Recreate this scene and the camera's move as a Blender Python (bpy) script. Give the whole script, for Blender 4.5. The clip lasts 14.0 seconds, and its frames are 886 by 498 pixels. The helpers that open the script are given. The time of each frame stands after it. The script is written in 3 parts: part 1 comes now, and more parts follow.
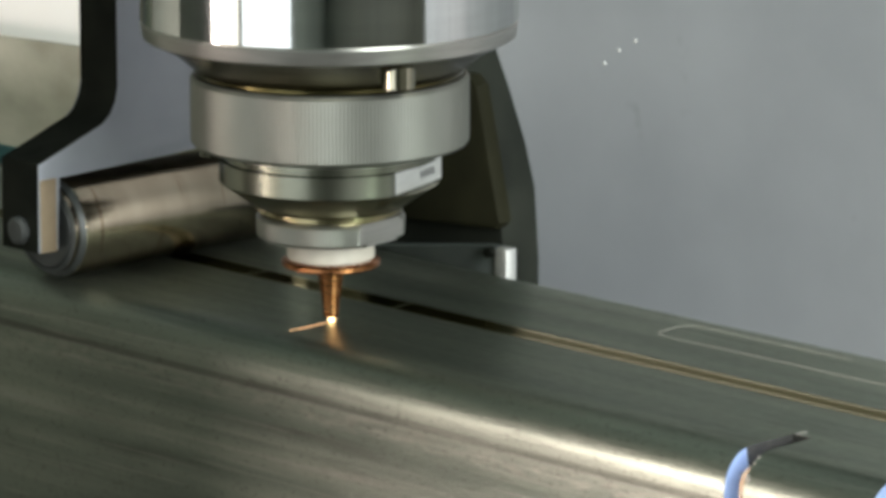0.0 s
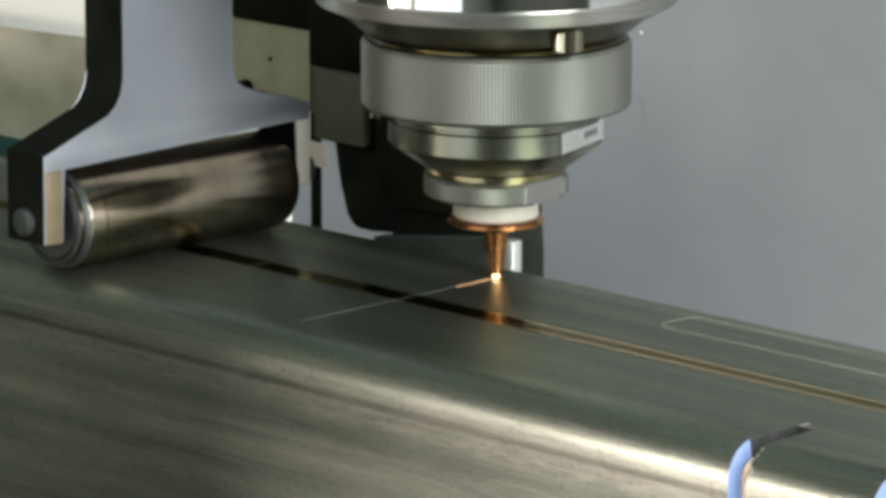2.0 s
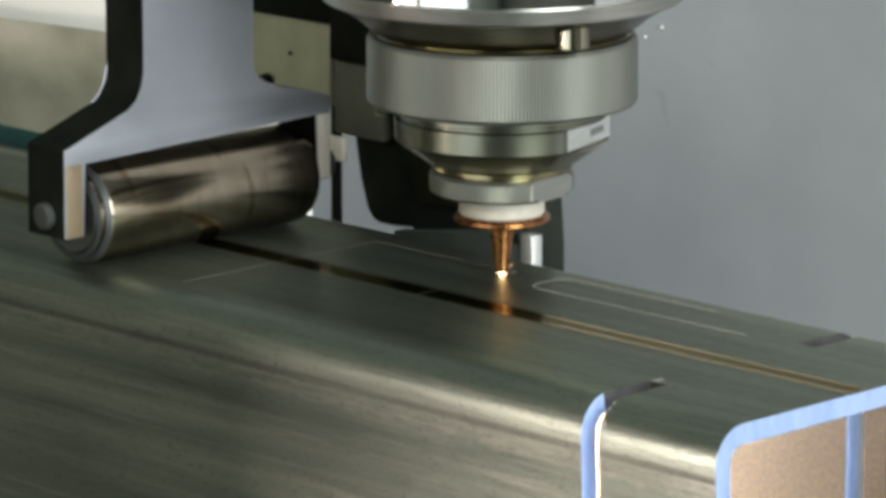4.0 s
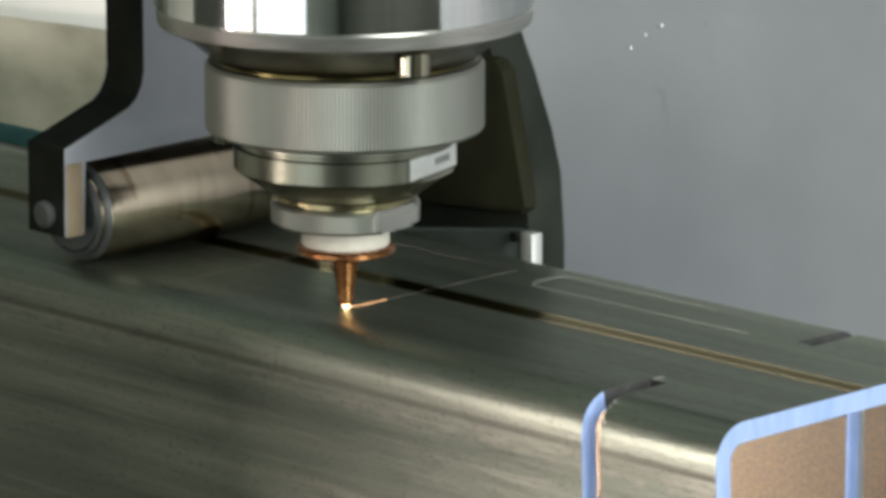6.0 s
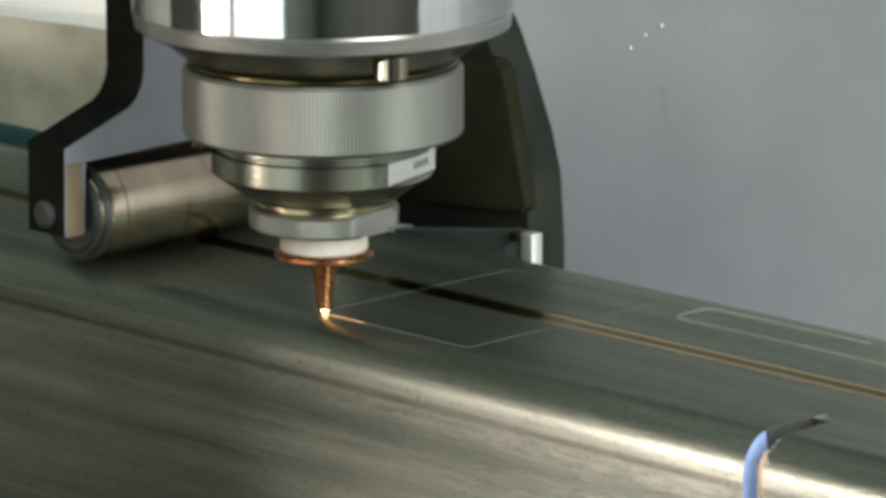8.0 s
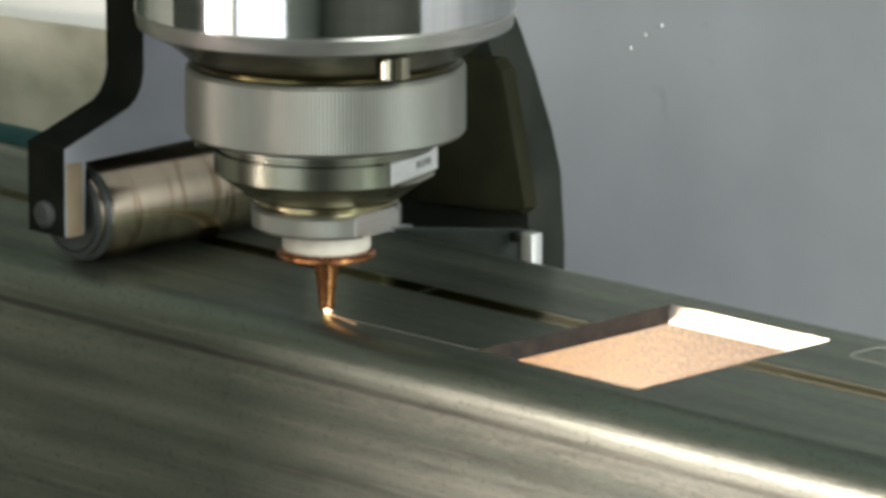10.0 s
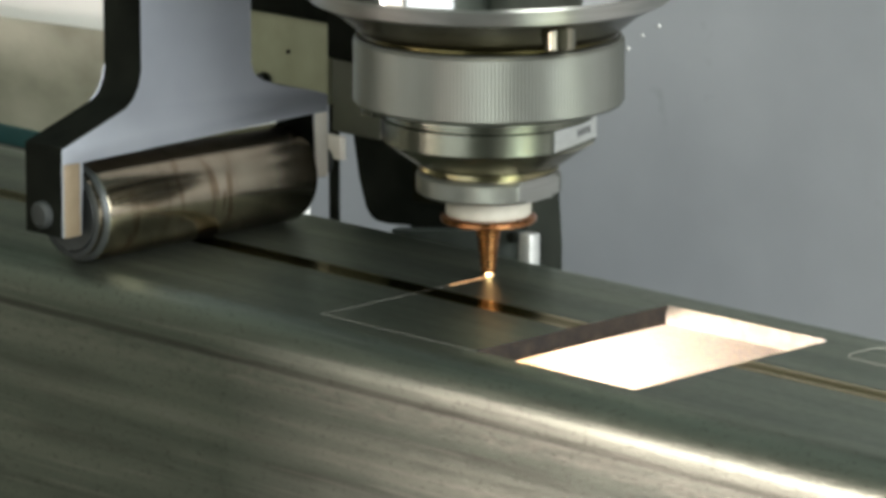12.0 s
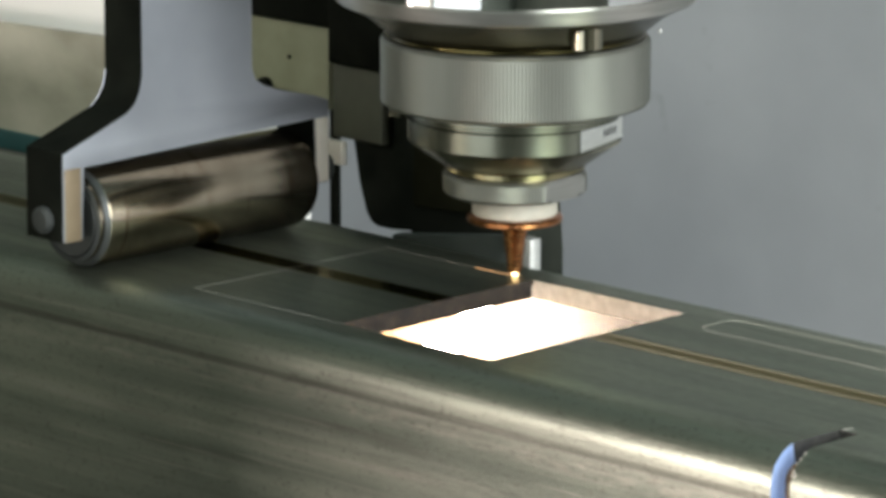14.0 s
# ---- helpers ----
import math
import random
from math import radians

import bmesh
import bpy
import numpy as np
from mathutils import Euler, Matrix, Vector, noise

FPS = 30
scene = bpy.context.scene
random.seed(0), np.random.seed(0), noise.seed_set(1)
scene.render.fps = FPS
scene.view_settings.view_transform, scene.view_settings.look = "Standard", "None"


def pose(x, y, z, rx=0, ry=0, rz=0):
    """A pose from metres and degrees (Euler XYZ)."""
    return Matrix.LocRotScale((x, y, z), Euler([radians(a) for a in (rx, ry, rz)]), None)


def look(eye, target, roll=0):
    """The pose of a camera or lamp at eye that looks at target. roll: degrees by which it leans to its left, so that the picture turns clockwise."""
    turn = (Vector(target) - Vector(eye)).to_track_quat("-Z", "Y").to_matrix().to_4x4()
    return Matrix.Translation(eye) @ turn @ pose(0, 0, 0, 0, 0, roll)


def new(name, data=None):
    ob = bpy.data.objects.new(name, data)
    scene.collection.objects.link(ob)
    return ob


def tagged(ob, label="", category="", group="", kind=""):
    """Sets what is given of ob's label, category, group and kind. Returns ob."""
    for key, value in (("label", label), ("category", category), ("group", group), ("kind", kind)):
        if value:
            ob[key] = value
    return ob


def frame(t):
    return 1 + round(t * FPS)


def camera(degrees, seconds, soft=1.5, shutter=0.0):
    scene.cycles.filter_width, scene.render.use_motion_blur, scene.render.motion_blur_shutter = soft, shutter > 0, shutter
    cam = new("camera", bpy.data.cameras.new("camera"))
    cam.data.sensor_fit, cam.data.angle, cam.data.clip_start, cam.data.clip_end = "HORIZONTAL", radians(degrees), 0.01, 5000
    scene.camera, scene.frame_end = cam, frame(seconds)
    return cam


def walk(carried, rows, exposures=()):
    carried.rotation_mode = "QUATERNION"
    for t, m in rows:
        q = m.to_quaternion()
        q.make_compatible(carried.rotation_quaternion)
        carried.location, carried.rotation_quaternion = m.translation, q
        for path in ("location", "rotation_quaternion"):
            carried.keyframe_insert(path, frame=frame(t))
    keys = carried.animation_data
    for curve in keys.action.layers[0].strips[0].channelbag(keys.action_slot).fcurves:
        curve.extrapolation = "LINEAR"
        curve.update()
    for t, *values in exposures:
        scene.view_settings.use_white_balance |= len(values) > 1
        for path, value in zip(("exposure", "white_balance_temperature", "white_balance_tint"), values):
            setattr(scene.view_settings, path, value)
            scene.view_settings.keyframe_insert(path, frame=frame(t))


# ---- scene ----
TOP = 1.0            # height of the tube's upper face above the floor
EYE = Vector((0.74204, -0.69606, TOP + 0.24233))
AHEAD = Vector((-0.694403, 0.685567, -0.218637))
SIDE = Vector((0.702560, 0.711624, 0.0))
UP = Vector((-0.155607, 0.153587, 0.975806))
FOCAL = 8442.76

cam = camera(10.6106, 14.0, soft=4.0)


def swung(dx, dy):
    """The standing camera, swung a little off its rest."""
    return look(EYE, EYE + AHEAD - SIDE * dx / FOCAL + UP * dy / FOCAL)


walk(cam, [(t, swung(dx, dy)) for t, dx, dy in (
    (0.0, -46, 27.5), (0.25, -45, 22.5), (0.5, -43.5, 18.5), (1.0, -42, 17), (1.5, -38.5, 16.5), (2.0, -36.5, 13.5),
    (2.3, -34, 11), (2.5, -30.5, 9.3), (2.7, -21, 8.6), (2.85, -12, 8.3), (3.0, -5, 8.2), (3.2, -2, 7.5), (4.0, -0.5, 3.5),
    (5.3, 0, 0), (8.2, 0, 0), (10.5, 0, 0), (11.0, -2, 0), (11.5, -3, 0.5), (12.0, -4.5, 1), (12.5, -5, 1),
    (13.0, -4.5, 3), (13.5, -3, 5.5), (14.0, -3, 10))])

# ---- light ----
world = bpy.data.worlds.new("daylight")
scene.world = world
world.use_nodes = True
wn = world.node_tree
sky = wn.nodes.new("ShaderNodeTexSky")
sky.sky_type, sky.sun_disc = "NISHITA", False
sky.sun_elevation, sky.sun_rotation = radians(35), radians(200)
wn.links.new(sky.outputs[0], wn.nodes["Background"].inputs[0])
wn.nodes["Background"].inputs[1].default_value = 0.08
scene.view_settings.exposure = 0.0


def window_light(name, place, aim, wide, high, watts, colour):
    data = bpy.data.lights.new(name, "AREA")
    data.shape, data.size, data.size_y, data.energy, data.color = "RECTANGLE", wide, high, watts, colour
    lamp = new(name, data)
    lamp.matrix_world = look(place, aim)
    return lamp


window_light("daylight_front_low", (0.375, -2.42, 0.74), (0.375, 0, 0.74), 1.35, 0.6, 6.5, (0.88, 0.95, 1.0))
window_light("daylight_front_low_west", (-0.72, -2.42, 0.74), (-0.72, 0, 0.74), 0.60, 0.6, 3.2, (1.0, 0.95, 0.88))
window_light("daylight_front_high", (-0.35, -2.42, 2.30), (-0.35, 0, 2.30), 1.5, 1.0, 15.5, (1.0, 1.0, 0.84))
window_light("daylight_side", (2.42, -0.5, 1.80), (0, -0.5, 1.80), 1.2, 1.4, 122, (0.87, 0.92, 0.93))
window_light("daylight_corner", (-1.42, -2.42, 0.93), (-1.42, 0, 0.93), 0.7, 0.9, 86, (1.0, 0.85, 0.82))


# ---- materials ----
def ramped(nt, source, stops):
    r = nt.nodes.new("ShaderNodeValToRGB")
    while len(r.color_ramp.elements) < len(stops):
        r.color_ramp.elements.new(0.5)
    for e, (p, c) in zip(r.color_ramp.elements, stops):
        e.position, e.color = p, (*c, 1)
    nt.links.new(source, r.inputs[0])
    return r.outputs[0]


def material(name, dark, light, rough=0.5, metal=0.0, scale=60.0, stretch=(1, 1, 1), bump=0.1, bump_scale=400.0,
             bump_stretch=None, spots=None, spot_scale=120.0, spot_amount=0.62, rough_swing=0.12, sheen=0.5, contrast=(0.3, 0.7), edge=None):
    """A worn surface: two tones of grain, fine relief, uneven gloss, and spots where they are named."""
    m = bpy.data.materials.new(name)
    m.use_nodes = True
    nt = m.node_tree
    bsdf = nt.nodes["Principled BSDF"]
    tc = nt.nodes.new("ShaderNodeTexCoord")

    def grain(sc, st, detail=5.0):
        mp = nt.nodes.new("ShaderNodeMapping")
        mp.inputs["Scale"].default_value = st
        nt.links.new(tc.outputs["Object"], mp.inputs[0])
        n = nt.nodes.new("ShaderNodeTexNoise")
        n.inputs["Scale"].default_value, n.inputs["Detail"].default_value = sc, detail
        nt.links.new(mp.outputs[0], n.inputs["Vector"])
        return n.outputs["Fac"]

    g = grain(scale, stretch)
    colour = ramped(nt, g, [(contrast[0], dark), (contrast[1], light)])
    if spots:
        mask = ramped(nt, grain(spot_scale, stretch, 3.0), [(spot_amount, (0, 0, 0)), (spot_amount + 0.08, (1, 1, 1))])
        mix = nt.nodes.new("ShaderNodeMix")
        mix.data_type = "RGBA"
        nt.links.new(mask, mix.inputs["Factor"])
        nt.links.new(colour, mix.inputs["A"])
        mix.inputs["B"].default_value = (*spots, 1)
        colour = mix.outputs["Result"]
    nt.links.new(colour, bsdf.inputs["Base Color"])
    mr = nt.nodes.new("ShaderNodeMapRange")
    mr.inputs["To Min"].default_value, mr.inputs["To Max"].default_value = rough - rough_swing, rough + rough_swing
    nt.links.new(grain(scale * 2.3, stretch), mr.inputs[0])
    nt.links.new(mr.outputs[0], bsdf.inputs["Roughness"])
    bsdf.inputs["Metallic"].default_value = metal
    bsdf.inputs["Specular IOR Level"].default_value = sheen
    if edge:
        bsdf.inputs["Specular Tint"].default_value = (*edge, 1)
    if bump:
        b = nt.nodes.new("ShaderNodeBump")
        b.inputs["Strength"].default_value, b.inputs["Distance"].default_value = bump, 0.0004
        nt.links.new(grain(bump_scale, bump_stretch or stretch), b.inputs["Height"])
        nt.links.new(b.outputs[0], bsdf.inputs["Normal"])
    return m


def glow(name, colour, strength):
    m = bpy.data.materials.new(name)
    m.use_nodes = True
    b = m.node_tree.nodes["Principled BSDF"]
    b.inputs["Base Color"].default_value = (*colour, 1)
    b.inputs["Emission Color"].default_value = (*colour, 1)
    b.inputs["Emission Strength"].default_value = strength
    return m


def mill_scale():
    """Rolled steel: long streaks, a fine speckle, one rolling line and a pitted band along the side."""
    m = bpy.data.materials.new("mill_scale_steel")
    m.use_nodes = True
    nt = m.node_tree
    bsdf = nt.nodes["Principled BSDF"]
    tc = nt.nodes.new("ShaderNodeTexCoord")
    xyz = nt.nodes.new("ShaderNodeSeparateXYZ")
    nt.links.new(tc.outputs["Object"], xyz.inputs[0])

    def noise_tex(sc, st, detail=4.0):
        mp = nt.nodes.new("ShaderNodeMapping")
        mp.inputs["Scale"].default_value = st
        nt.links.new(tc.outputs["Object"], mp.inputs[0])
        n = nt.nodes.new("ShaderNodeTexNoise")
        n.inputs["Scale"].default_value, n.inputs["Detail"].default_value = sc, detail
        nt.links.new(mp.outputs[0], n.inputs["Vector"])
        return n.outputs["Fac"]

    def blend(a, b, factor):
        mix = nt.nodes.new("ShaderNodeMix")
        mix.data_type = "RGBA"
        for slot, v in (("Factor", factor), ("A", a), ("B", b)):
            if isinstance(v, tuple):
                mix.inputs[slot].default_value = (*v, 1)
            elif isinstance(v, float):
                mix.inputs[slot].default_value = v
            else:
                nt.links.new(v, mix.inputs[slot])
        return mix.outputs["Result"]

    def maths(op, a, b):
        n = nt.nodes.new("ShaderNodeMath")
        n.operation = op
        for k, v in enumerate((a, b)):
            if isinstance(v, float):
                n.inputs[k].default_value = v
            else:
                nt.links.new(v, n.inputs[k])
        return n.outputs[0]

    def band(centre, half):
        d = maths("ABSOLUTE", maths("SUBTRACT", xyz.outputs["Z"], centre), 0.0)
        mr = nt.nodes.new("ShaderNodeMapRange")
        mr.inputs["From Min"].default_value, mr.inputs["From Max"].default_value = half, half * 0.5
        nt.links.new(d, mr.inputs[0])
        return mr.outputs[0]
    streak = ramped(nt, noise_tex(120, (0.04, 1, 1)), [(0.28, (0.160, 0.179, 0.150)), (0.52, (0.248, 0.262, 0.222)), (0.76, (0.344, 0.345, 0.294))])
    patch = ramped(nt, noise_tex(45, (0.35, 1, 1)), [(0.33, (0.72, 0.75, 0.72)), (0.67, (0.99, 1.02, 0.96))])
    mult = nt.nodes.new("ShaderNodeMix")
    mult.data_type, mult.blend_type = "RGBA", "MULTIPLY"
    mult.inputs["Factor"].default_value = 0.8
    nt.links.new(streak, mult.inputs["A"])
    nt.links.new(patch, mult.inputs["B"])
    colour = mult.outputs["Result"]
    speck = ramped(nt, noise_tex(1100, (0.6, 1, 1), 3.0), [(0.56, (0, 0, 0)), (0.72, (1, 1, 1))])
    colour = blend(colour, (0.10, 0.095, 0.08), maths("MULTIPLY", speck, 0.5))
    colour = blend(colour, (0.07, 0.065, 0.055), maths("MULTIPLY", band(-0.0106, 0.0011), maths("MULTIPLY", noise_tex(60, (0.3, 1, 1)), 1.1)))
    pits = maths("MULTIPLY", band(-0.0138, 0.0026), ramped(nt, noise_tex(1100, (0.22, 1, 1), 6.0), [(0.46, (0, 0, 0)), (0.64, (1, 1, 1))]))
    colour = blend(colour, (0.42, 0.39, 0.33), maths("MULTIPLY", pits, 0.24))
    blot = ramped(nt, noise_tex(260, (0.06, 1, 1), 7.0), [(0.55, (0, 0, 0)), (0.70, (1, 1, 1))])
    colour = blend(colour, (0.085, 0.080, 0.068), maths("MULTIPLY", blot, 0.42))
    bsdf.inputs["Metallic"].default_value = 0.94
    bsdf.inputs["Specular Tint"].default_value = (0.88, 0.97, 0.88, 1)
    mr = nt.nodes.new("ShaderNodeMapRange")
    mr.inputs["To Min"].default_value, mr.inputs["To Max"].default_value = 0.25, 0.47
    nt.links.new(noise_tex(650, (0.4, 1, 1)), mr.inputs[0])
    nt.links.new(mr.outputs[0], bsdf.inputs["Roughness"])
    scratch = ramped(nt, noise_tex(900, (0.025, 1, 1), 2.0), [(0.56, (0, 0, 0)), (0.70, (1, 1, 1))])
    colour = blend(colour, (0.40, 0.38, 0.33), maths("MULTIPLY", scratch, 0.26))
    nt.links.new(colour, bsdf.inputs["Base Color"])
    height = maths("ADD", noise_tex(600, (0.12, 1, 1)), maths("MULTIPLY", noise_tex(1300, (0.8, 1, 1)), 1.6))
    b = nt.nodes.new("ShaderNodeBump")
    b.inputs["Strength"].default_value, b.inputs["Distance"].default_value = 0.16, 0.0003
    nt.links.new(height, b.inputs["Height"])
    nt.links.new(b.outputs[0], bsdf.inputs["Normal"])
    return m


MILL = mill_scale()
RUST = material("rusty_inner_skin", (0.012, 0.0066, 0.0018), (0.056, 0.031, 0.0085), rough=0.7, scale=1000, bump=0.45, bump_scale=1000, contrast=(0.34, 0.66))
# bare cut steel, with the blue of reflected daylight put into its colour
CUT = material("sky_tinted_cut_face", (0.30, 0.42, 0.68), (0.42, 0.54, 0.80), rough=0.42, metal=0.40, scale=300, stretch=(1, 1, 0.3), bump=0.08, bump_scale=1500)
BURNT = material("burnt_cut_edge", (0.014, 0.011, 0.009), (0.05, 0.036, 0.024), rough=0.7, metal=0.3, scale=400, bump=0.3, bump_scale=1400)
SCORCH = material("scorched_notch_edge", (0.03, 0.03, 0.027), (0.075, 0.072, 0.064), rough=0.55, metal=0.4, scale=400, bump=0.2, bump_scale=1400)
HOT_EDGE = material("pale_cut_edge", (0.46, 0.41, 0.35), (0.70, 0.65, 0.58), rough=0.5, metal=0.3, scale=350, bump=0.15, bump_scale=900)
KERF = material("fresh_kerf_metal", (0.37, 0.35, 0.31), (0.56, 0.53, 0.46), rough=0.4, metal=0.25, scale=600, bump=0.1)
SEAM = material("heat_tinted_weld", (0.25, 0.225, 0.14), (0.36, 0.325, 0.21), rough=0.15, metal=1.0, scale=90, stretch=(0.05, 1, 1), bump=0.04, rough_swing=0.05, edge=(0.90, 0.86, 0.72))
SEAM_DARK = material("dark_weld_band", (0.085, 0.078, 0.038), (0.13, 0.12, 0.06), rough=0.15, metal=1.0, scale=90, stretch=(0.05, 1, 1), bump=0.04, rough_swing=0.05, edge=(0.62, 0.60, 0.48))
CHROME = material("polished_steel", (0.54, 0.55, 0.53), (0.62, 0.63, 0.61), rough=0.08, metal=1.0, scale=40, stretch=(1, 1, 8), bump=0.01, rough_swing=0.03)
SATIN = material("satin_steel", (0.40, 0.39, 0.35), (0.50, 0.49, 0.45), rough=0.33, metal=1.0, scale=80, stretch=(1, 1, 12), bump=0.05, rough_swing=0.08)
KNURL = material("knurled_steel", (0.185, 0.188, 0.160), (0.24, 0.244, 0.212), rough=0.42, metal=0.9, scale=80, stretch=(1, 1, 0.2), bump=0.05, rough_swing=0.05)
BRONZE = material("oily_steel", (0.20, 0.175, 0.095), (0.30, 0.265, 0.155), rough=0.22, metal=1.0, scale=60, stretch=(1, 1, 10), bump=0.03, rough_swing=0.08)
# darker copy of BRONZE: the downward cone's shade is put into the colour
SHADED_CONE = material("oily_shaded_steel", (0.060, 0.050, 0.020), (0.100, 0.085, 0.036), rough=0.24, metal=1.0, scale=60, stretch=(1, 1, 10), bump=0.03, rough_swing=0.06)
SCREW = material("polished_dark_screw", (0.30, 0.28, 0.20), (0.40, 0.37, 0.28), rough=0.13, metal=1.0, scale=60, bump=0.02, rough_swing=0.03)
PAD = material("olive_pad", (0.010, 0.0098, 0.0048), (0.020, 0.0195, 0.0098), rough=0.7, sheen=0.06, scale=60, bump=0.1)
CERAMIC = material("white_ceramic", (0.40, 0.37, 0.30), (0.52, 0.48, 0.40), rough=0.5, scale=200, bump=0.05)
COPPER = material("copper", (0.32, 0.125, 0.045), (0.48, 0.21, 0.09), rough=0.28, metal=1.0, scale=200, stretch=(1, 1, 6), bump=0.04)
# black oxide parts; also paints the shade on the fork's near edge
BLACK_OR_SHADE = material("black_oxide_or_shade", (0.004, 0.0046, 0.0032), (0.011, 0.012, 0.0085), rough=0.6, metal=0.05, sheen=0.07, scale=90, bump=0.1)
PLATE = material("satin_nickel_plate", (0.265, 0.275, 0.30), (0.325, 0.335, 0.36), rough=0.42, metal=0.55, scale=45, bump=0.015, rough_swing=0.04, spots=(0.32, 0.325, 0.335), spot_scale=150, spot_amount=0.74)
ROLLER = material("worn_roller_steel", (0.265, 0.225, 0.165), (0.35, 0.30, 0.225), rough=0.20, metal=1.0, scale=90, stretch=(0.25, 1.8, 0.25), bump=0.02, rough_swing=0.04,
                  spots=(0.20, 0.15, 0.10), spot_scale=200, spot_amount=0.60)
BUSH = material("tan_bronze_bush", (0.19, 0.14, 0.085), (0.31, 0.24, 0.155), rough=0.45, metal=0.4, scale=90, bump=0.05)
PAINT_WALL = material("grey_painted_sheet", (0.40, 0.41, 0.43), (0.53, 0.54, 0.56), rough=0.45, scale=11, bump=0.03, bump_scale=60, spots=(0.34, 0.35, 0.355), spot_scale=30, spot_amount=0.68)
OLIVE = material("olive_grey_paint", (0.28, 0.265, 0.19), (0.50, 0.475, 0.36), rough=0.5, scale=24, stretch=(1, 1, 1.6), bump=0.06, contrast=(0.36, 0.64))
OLIVE_DARK = material("dark_olive_paint", (0.055, 0.056, 0.040), (0.100, 0.098, 0.068), rough=0.5, scale=60, bump=0.06)
BEIGE = material("cream_cast_paint", (0.26, 0.26, 0.165), (0.37, 0.365, 0.245), rough=0.5, scale=70, bump=0.06)
WHITE = material("white_panel_paint", (0.86, 0.84, 0.79), (0.90, 0.88, 0.83), rough=0.5, scale=20, bump=0.02)
TEAL = material("dark_teal_rubber", (0.012, 0.05, 0.05), (0.02, 0.075, 0.07), rough=0.6, scale=60, bump=0.05)
GREY_RAIL = material("grey_rail_steel", (0.09, 0.09, 0.07), (0.16, 0.155, 0.125), rough=0.5, metal=0.3, scale=50, stretch=(0.1, 1, 1), bump=0.05)
CASTING = material("dark_olive_casting", (0.011, 0.0125, 0.010), (0.025, 0.0275, 0.021), rough=0.7, sheen=0.06, scale=60, bump=0.12)
DARK_STEEL = material("dull_dark_steel", (0.03, 0.033, 0.03), (0.06, 0.063, 0.06), rough=0.45, metal=0.3, scale=60, bump=0.05)
FLOOR = material("oily_concrete_floor", (0.045, 0.045, 0.04), (0.085, 0.085, 0.078), rough=0.7, scale=6, bump=0.15, bump_scale=80)
# unseen north wall, coloured dark so that the tube top reflects darkness
NORTH = material("dark_reflected_wall", (0.024, 0.040, 0.038), (0.045, 0.070, 0.066), rough=0.8, scale=4, bump=0.05)
DARK_WALL = material("workshop_wall", (0.16, 0.18, 0.15), (0.24, 0.26, 0.22), rough=0.8, scale=4, bump=0.05)
INK = material("black_ink", (0.02, 0.02, 0.02), (0.04, 0.04, 0.04), rough=0.85, sheen=0.1)
# unseen ceiling, its blue-green added for the teal band reflected in the roller
CEILING = material("blue_green_reflected_ceiling", (0.20, 0.29, 0.29), (0.27, 0.37, 0.365), rough=0.7, scale=4, bump=0.05)
PLUME = glow("glowing_melt_jet", (1.0, 0.83, 0.66), 520)
TRAIL = glow("hot_kerf_metal", (1.0, 0.55, 0.26), 1.0)
BUSH_PALE = material("pale_bronze_bush", (0.64, 0.57, 0.49), (0.76, 0.70, 0.61), rough=0.45, metal=0.1, scale=90, bump=0.05)
STEEL_GREY = material("grey_green_steel", (0.062, 0.074, 0.066), (0.105, 0.12, 0.108), rough=0.45, metal=0.4, scale=60, bump=0.05)
COLLAR_STEEL = material("oily_grey_steel", (0.17, 0.176, 0.135), (0.235, 0.238, 0.19), rough=0.26, metal=1.0, scale=40, bump=0.0, rough_swing=0.04)
FLAT = material("bright_milled_flat", (0.62, 0.62, 0.58), (0.74, 0.74, 0.70), rough=0.35, metal=0.8, scale=200, stretch=(1, 1, 8), bump=0.05)
SPARK = glow("white_hot_spark", (1.0, 0.70, 0.38), 11)


# ---- mesh helpers ----
def finish(bm, name, mats, sharp=32):
    bmesh.ops.recalc_face_normals(bm, faces=bm.faces)
    for f in bm.faces:
        f.smooth = True
    for e in bm.edges:
        if len(e.link_faces) == 2 and e.calc_face_angle(0) > radians(sharp):
            e.smooth = False
    me = bpy.data.meshes.new(name)
    bm.to_mesh(me)
    bm.free()
    for m in mats if isinstance(mats, (list, tuple)) else (mats,):
        me.materials.append(m)
    return me


def part(name, bm, mats, parent=None, label="", sharp=32):
    ob = new(name, finish(bm, name, mats, sharp))
    ob.parent = parent
    return tagged(ob, label)


def thing(name, place, label, category, group="", kind=""):
    ob = new(name)
    ob.location = place
    return tagged(ob, label, category, group, kind)


def box(x0, x1, y0, y1, z0, z1, bevel=0.0, bm=None):
    bm = bm or bmesh.new()
    made = bmesh.ops.create_cube(bm, size=1.0)["verts"]
    for v in made:
        v.co = Vector((x0 + (v.co.x + 0.5) * (x1 - x0), y0 + (v.co.y + 0.5) * (y1 - y0), z0 + (v.co.z + 0.5) * (z1 - z0)))
    if bevel:
        edges = list({e for v in made for e in v.link_edges})
        bmesh.ops.bevel(bm, geom=edges, offset=bevel, segments=2, affect="EDGES", profile=0.5)
    return bm


